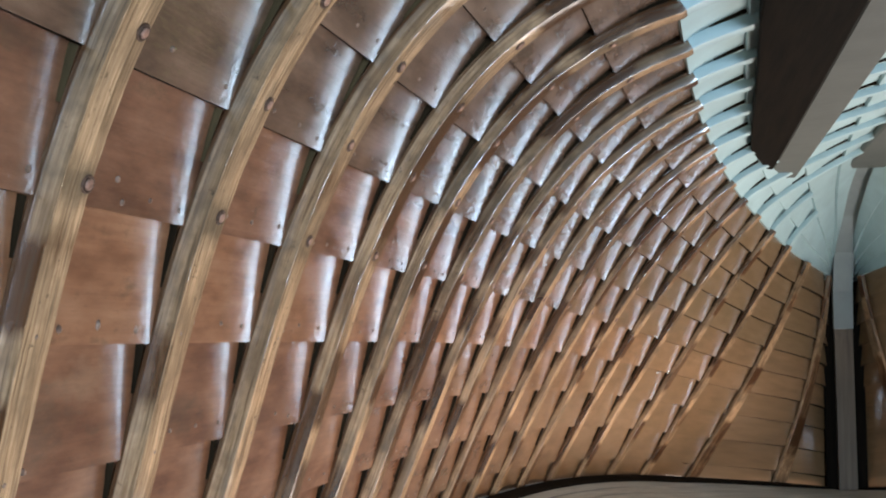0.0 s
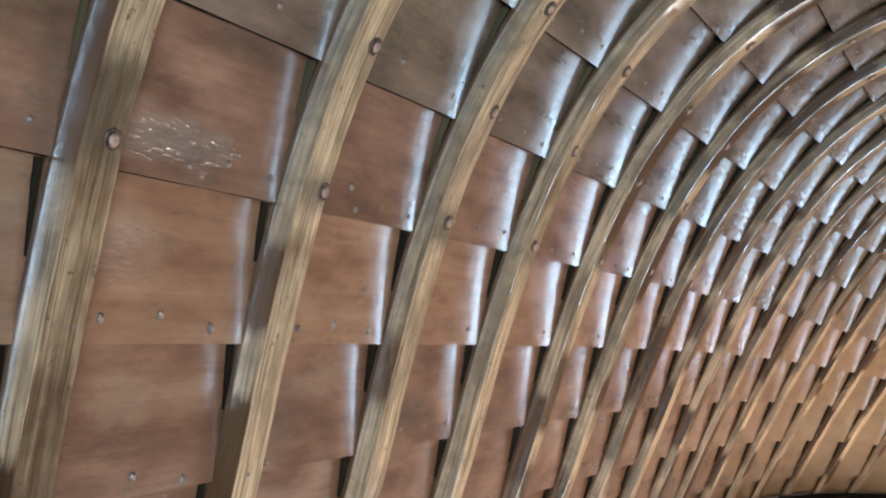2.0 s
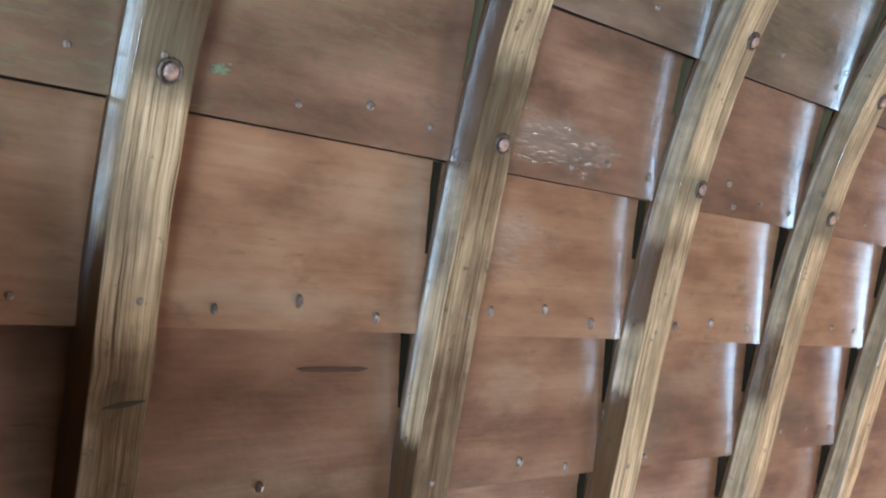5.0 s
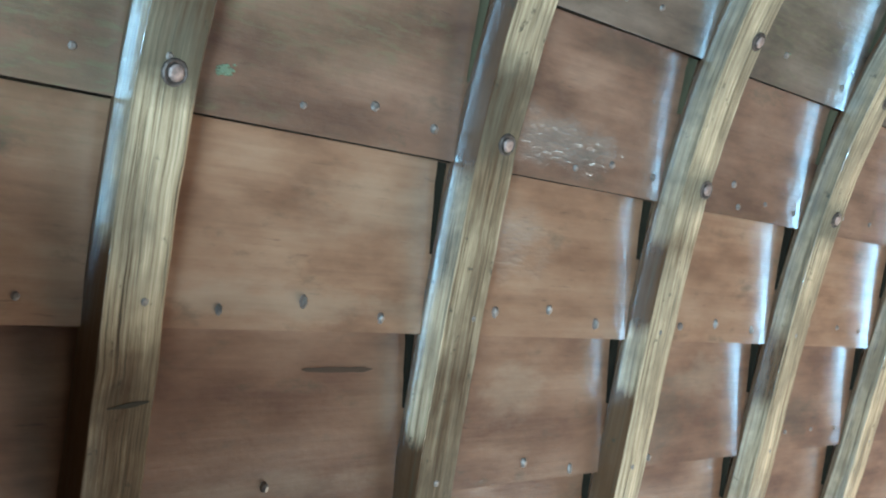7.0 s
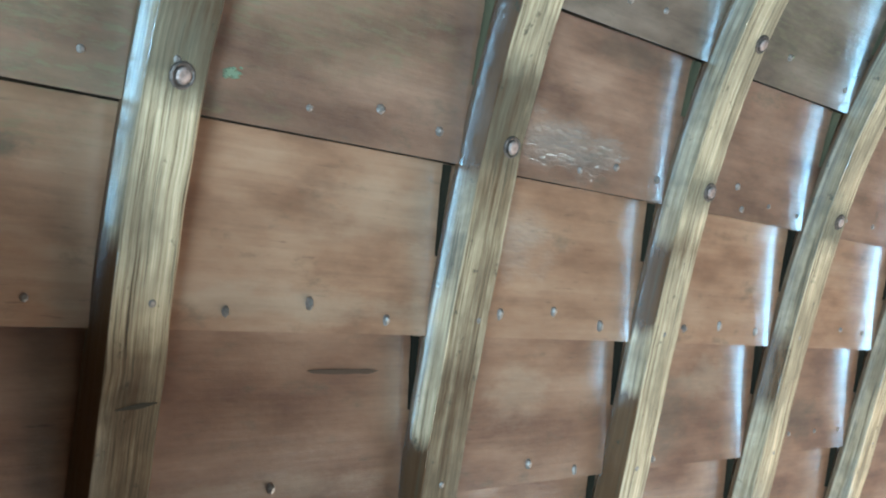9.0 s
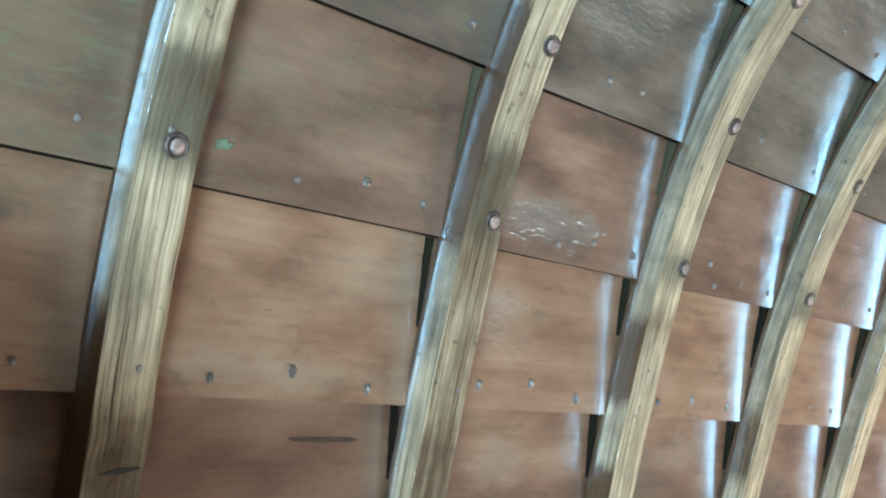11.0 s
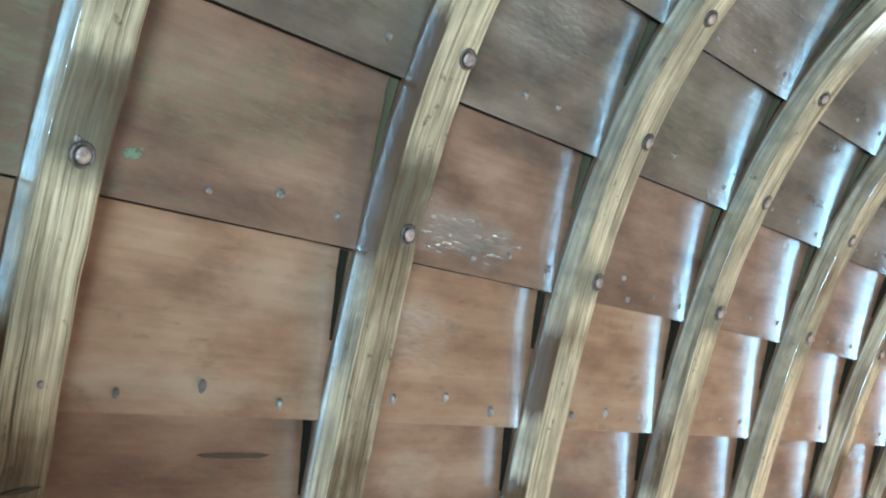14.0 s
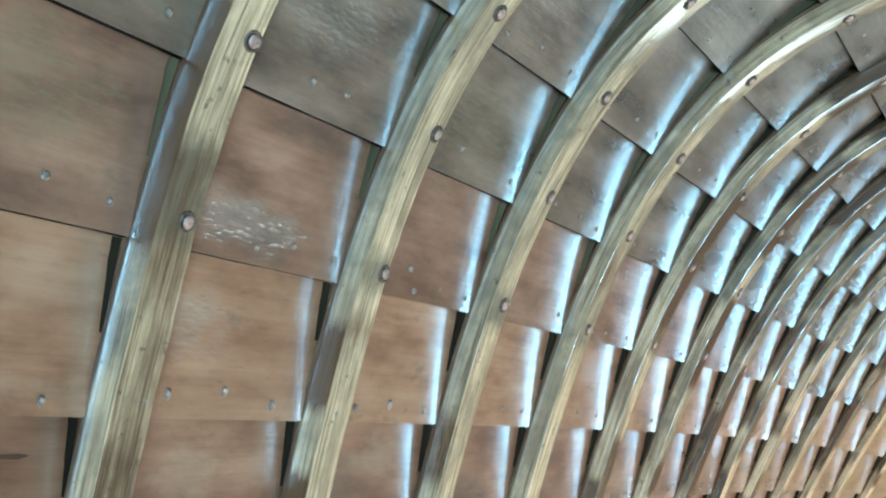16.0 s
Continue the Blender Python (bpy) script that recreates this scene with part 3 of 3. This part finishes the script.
# ---- fastenings ----


def lathe(name, profile, n=10):
    """A small turned piece along z from (radius, height) pairs."""
    v, f = [], []
    for r, h in profile:
        v += [(r * math.cos(2 * math.pi * a / n), r * math.sin(2 * math.pi * a / n), h) for a in range(n)]
    for j in range(len(profile) - 1):
        f += [(j * n + a, j * n + (a + 1) % n, (j + 1) * n + (a + 1) % n, (j + 1) * n + a) for a in range(n)]
    f.append(tuple((len(profile) - 1) * n + a for a in range(n)))
    return mesh_from(name, v, f, None, False)


RIVET = lathe("rivet", [(0.0052, -0.001), (0.0052, 0.0004), (0.0045, 0.0008), (0.0034, 0.0002), (0.0032, 0.0012), (0.0024, 0.0018), (0.0010, 0.0020)], 12)
NAIL = lathe("nail", [(0.0018, -0.001), (0.0016, 0.0005), (0.0009, 0.0011)], 7)
RIVET.materials.append(metal("dark rove", (0.19, 0.12, 0.09), 0.6))
RIVET.materials.append(metal("bright copper", (0.50, 0.31, 0.24), 0.65))
for j, fc in enumerate(RIVET.polygons):
    fc.material_index = 1 if j >= 48 else 0
NAIL.materials.append(IRON)


def fix(name, me, parent, i, k, off, tilt=0.0):
    """Set a rivet or nail on the skin, square to it."""
    p = Vector(skin(i, k, off))
    z = (Vector(skin(i, k, off + 0.01)) - p).normalized()
    ob = new(name, me)
    ob.matrix_world = Matrix.Translation(p) @ (z + Vector((0, tilt, tilt))).to_track_quat("Z", "Y").to_matrix().to_4x4()
    ob.parent = parent
    return ob


rng = random.Random(4)
# station and lap of the fastenings in the nearest bays
NEAR_NAILS = [(-1.653, 0.096), (-1.394, 0.154), (-1.119, 0.081), (-1.502, 1.132), (-1.271, 1.204), (-1.049, 1.154), (-1.433, -0.842), (-0.653, 0.144),
              (-0.4, 0.18), (-0.154, 0.102), (-0.429, 1.107), (-0.251, 1.174), (-0.024, 1.153), (-0.387, -0.867), (-0.135, -0.945), (0.355, 0.114),
              (0.595, 0.146), (0.866, 0.117), (0.468, 1.232), (0.526, 1.075), (0.709, 1.135), (0.931, 1.113), (0.485, 2.227), (0.917, 2.162),
              (0.332, -0.926), (-1.065, 2.178), (-0.438, 2.187), (-0.261, 2.206)]
NEAR_RIVETS = [(-2, -1.917, 1.143), (-1, -0.842, 1.155), (0, 0.166, 1.156), (0, 0.159, 2.229), (1, 1.108, 1.153), (1, 1.12, 2.185), (-1, -0.828, 2.226)]
for i, k in NEAR_NAILS:
    row = math.floor(k)
    ob = fix("nail", NAIL, PLANKS[row], i, k, -PLANK_T * (k - row), rng.uniform(-0.3, 0.3))
    ob.scale = (rng.uniform(0.9, 1.3), rng.uniform(1.2, 1.9), rng.uniform(1.2, 2.6)) if k < 1 else [rng.uniform(0.9, 1.4)] * 3
for n, i, k in NEAR_RIVETS:
    fix("rivet", RIVET, RIBS[n], i, k, RIB_T, rng.uniform(-0.1, 0.1))
for n, i, k in ((-2, -1.905, 0.136), (-1, -0.835, 0.129), (-2, -1.936, 1.206)):
    fix("nail", NAIL, RIBS[n], i, k, RIB_T - 0.0006)
for n in range(-3, 12):
    for k in range(-3, 6):
        i = rib_at(n)
        if k >= 1 and (n > 1 or n < -2 or k > 2):
            fix("rivet", RIVET, RIBS[n], i + RIB_W * rng.uniform(0.42, 0.62), k + rng.uniform(0.12, 0.19), RIB_T * (1.0 - 0.35 * min(max((n - 2) / 9, 0), 1)), rng.uniform(-0.1, 0.1))
        elif k < 1 and not (n in (-2, -1) and k == 0):
            fix("nail", NAIL, RIBS[n], i + RIB_W * rng.uniform(0.4, 0.7), k + rng.uniform(0.08, 0.16), RIB_T * (1.0 - 0.35 * min(max((n - 2) / 9, 0), 1)) - 0.0006)
        if n < 10 and (n > 0 or n < -2 or k > 2 or k < -1):
            for f in (0.22, 0.52, 0.82):
                s = rng.uniform(0.10, 0.19)
                fix("nail", NAIL, PLANKS[k], i + RIB_W + (1 - RIB_W) * (f + rng.uniform(-0.05, 0.05)), k + s, -PLANK_T * s, rng.uniform(-0.3, 0.3))

# a dark gash in the plank below the lap
i = np.linspace(-1.34, -1.085, 15)
h = 0.026 * np.sin(np.linspace(0, math.pi, 15)) ** 0.6 * np.array([1 + 0.7 * noise.noise(Vector((a * 22, 0.3, 0))) for a in i])
ring = [(-h, 0.0004), (h * 0.6, 0.0004), (h * 0.5, -0.0006), (-h * 0.8, -0.0006)]
pts = np.stack([skin(i, -0.222 + d, -PLANK_T * 0.778 + o + 0 * i) for d, o in ring], 1)
part("gash", sweep("gash", pts, np.zeros((60, 2))), plain_wood("raw split wood", (0.045, 0.022, 0.012), (0.09, 0.045, 0.026), 0.8, 0.1), PLANKS[-1], "dark split in the plank")

# a dark knot across the nearest rib
q = np.linspace(0, 1, 7)
span = 0.013 * np.sin(math.pi * np.clip(q, 0.05, 0.95)) * (0.7 + 0.5 * q)
ring = [(-span, 0.0003), (span, 0.0003), (span * 0.7, -0.0012), (-span * 0.7, -0.0012)]
at = rib_at(-2) + RIB_W * (0.30 + 0.62 * q)
pts = np.stack([skin(at, -0.345 + 0.03 * q + d, RIB_T + o + 0 * q) for d, o in ring], 1)
part("knot", sweep("knot", pts, np.zeros((28, 2))), plain_wood("dark knot wood", (0.05, 0.032, 0.02), (0.10, 0.065, 0.04), 0.7, 0.1), RIBS[-2], "dark knot in the rib")

# moss, old caulk and painted gap shade in the seams beside the ribs
MOSS = plain_wood("moss and dirt", (0.07, 0.066, 0.032), (0.22, 0.205, 0.115), 0.9, 0.1)
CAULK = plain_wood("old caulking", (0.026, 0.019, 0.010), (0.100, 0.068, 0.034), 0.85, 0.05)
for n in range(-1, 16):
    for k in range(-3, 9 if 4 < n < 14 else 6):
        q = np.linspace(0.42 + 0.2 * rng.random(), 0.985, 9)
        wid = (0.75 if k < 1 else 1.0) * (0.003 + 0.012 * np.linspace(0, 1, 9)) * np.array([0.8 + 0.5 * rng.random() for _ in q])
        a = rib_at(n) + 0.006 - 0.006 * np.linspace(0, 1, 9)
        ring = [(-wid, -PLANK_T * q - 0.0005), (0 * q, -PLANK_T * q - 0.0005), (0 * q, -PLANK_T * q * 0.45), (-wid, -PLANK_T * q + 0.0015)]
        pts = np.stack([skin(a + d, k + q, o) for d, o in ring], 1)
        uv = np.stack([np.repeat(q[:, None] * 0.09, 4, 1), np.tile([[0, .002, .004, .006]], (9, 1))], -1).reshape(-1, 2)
        # the near-black pieces paint the shadow in the gap between rib and plank
        part("caulking", sweep("caulking", pts, uv), DIRT_SHADE if n > 2 or k < 1 else CAULK, PLANKS[k], "dark sheet painting the gap shade beside a rib" if n > 2 or k < 1 else "olive-brown old caulking beside a rib")
verts, faces = [], []
for i0, k0, n in ((-1.744, 1.213, 50), (0.48, 2.23, 12)):
    for c in range(n):
        spread = 0.012
        a, b = i0 + rng.gauss(0, spread), k0 + rng.gauss(0, spread)
        p = skin(a, b, -PLANK_T * (b - math.floor(b)) + 0.0003)
        r = rng.uniform(0.0003, 0.0008)
        o = len(verts)
        verts += [tuple(p + r * np.array(q)) for q in ((1.2, 0, 0), (-1, 0.3, 0), (0, 2.1, 0.2), (0.2, -2, 0), (0, 0, 1.2), (0, 0.2, -1.2))]
        faces += [tuple(o + j for j in q) for q in ((0, 2, 4), (2, 1, 4), (1, 3, 4), (3, 0, 4), (2, 0, 5), (1, 2, 5), (3, 1, 5), (0, 3, 5))]
tagged(part("moss", mesh_from("moss", verts, faces), MOSS, boat, "green moss in the seams"), kind="stuff")
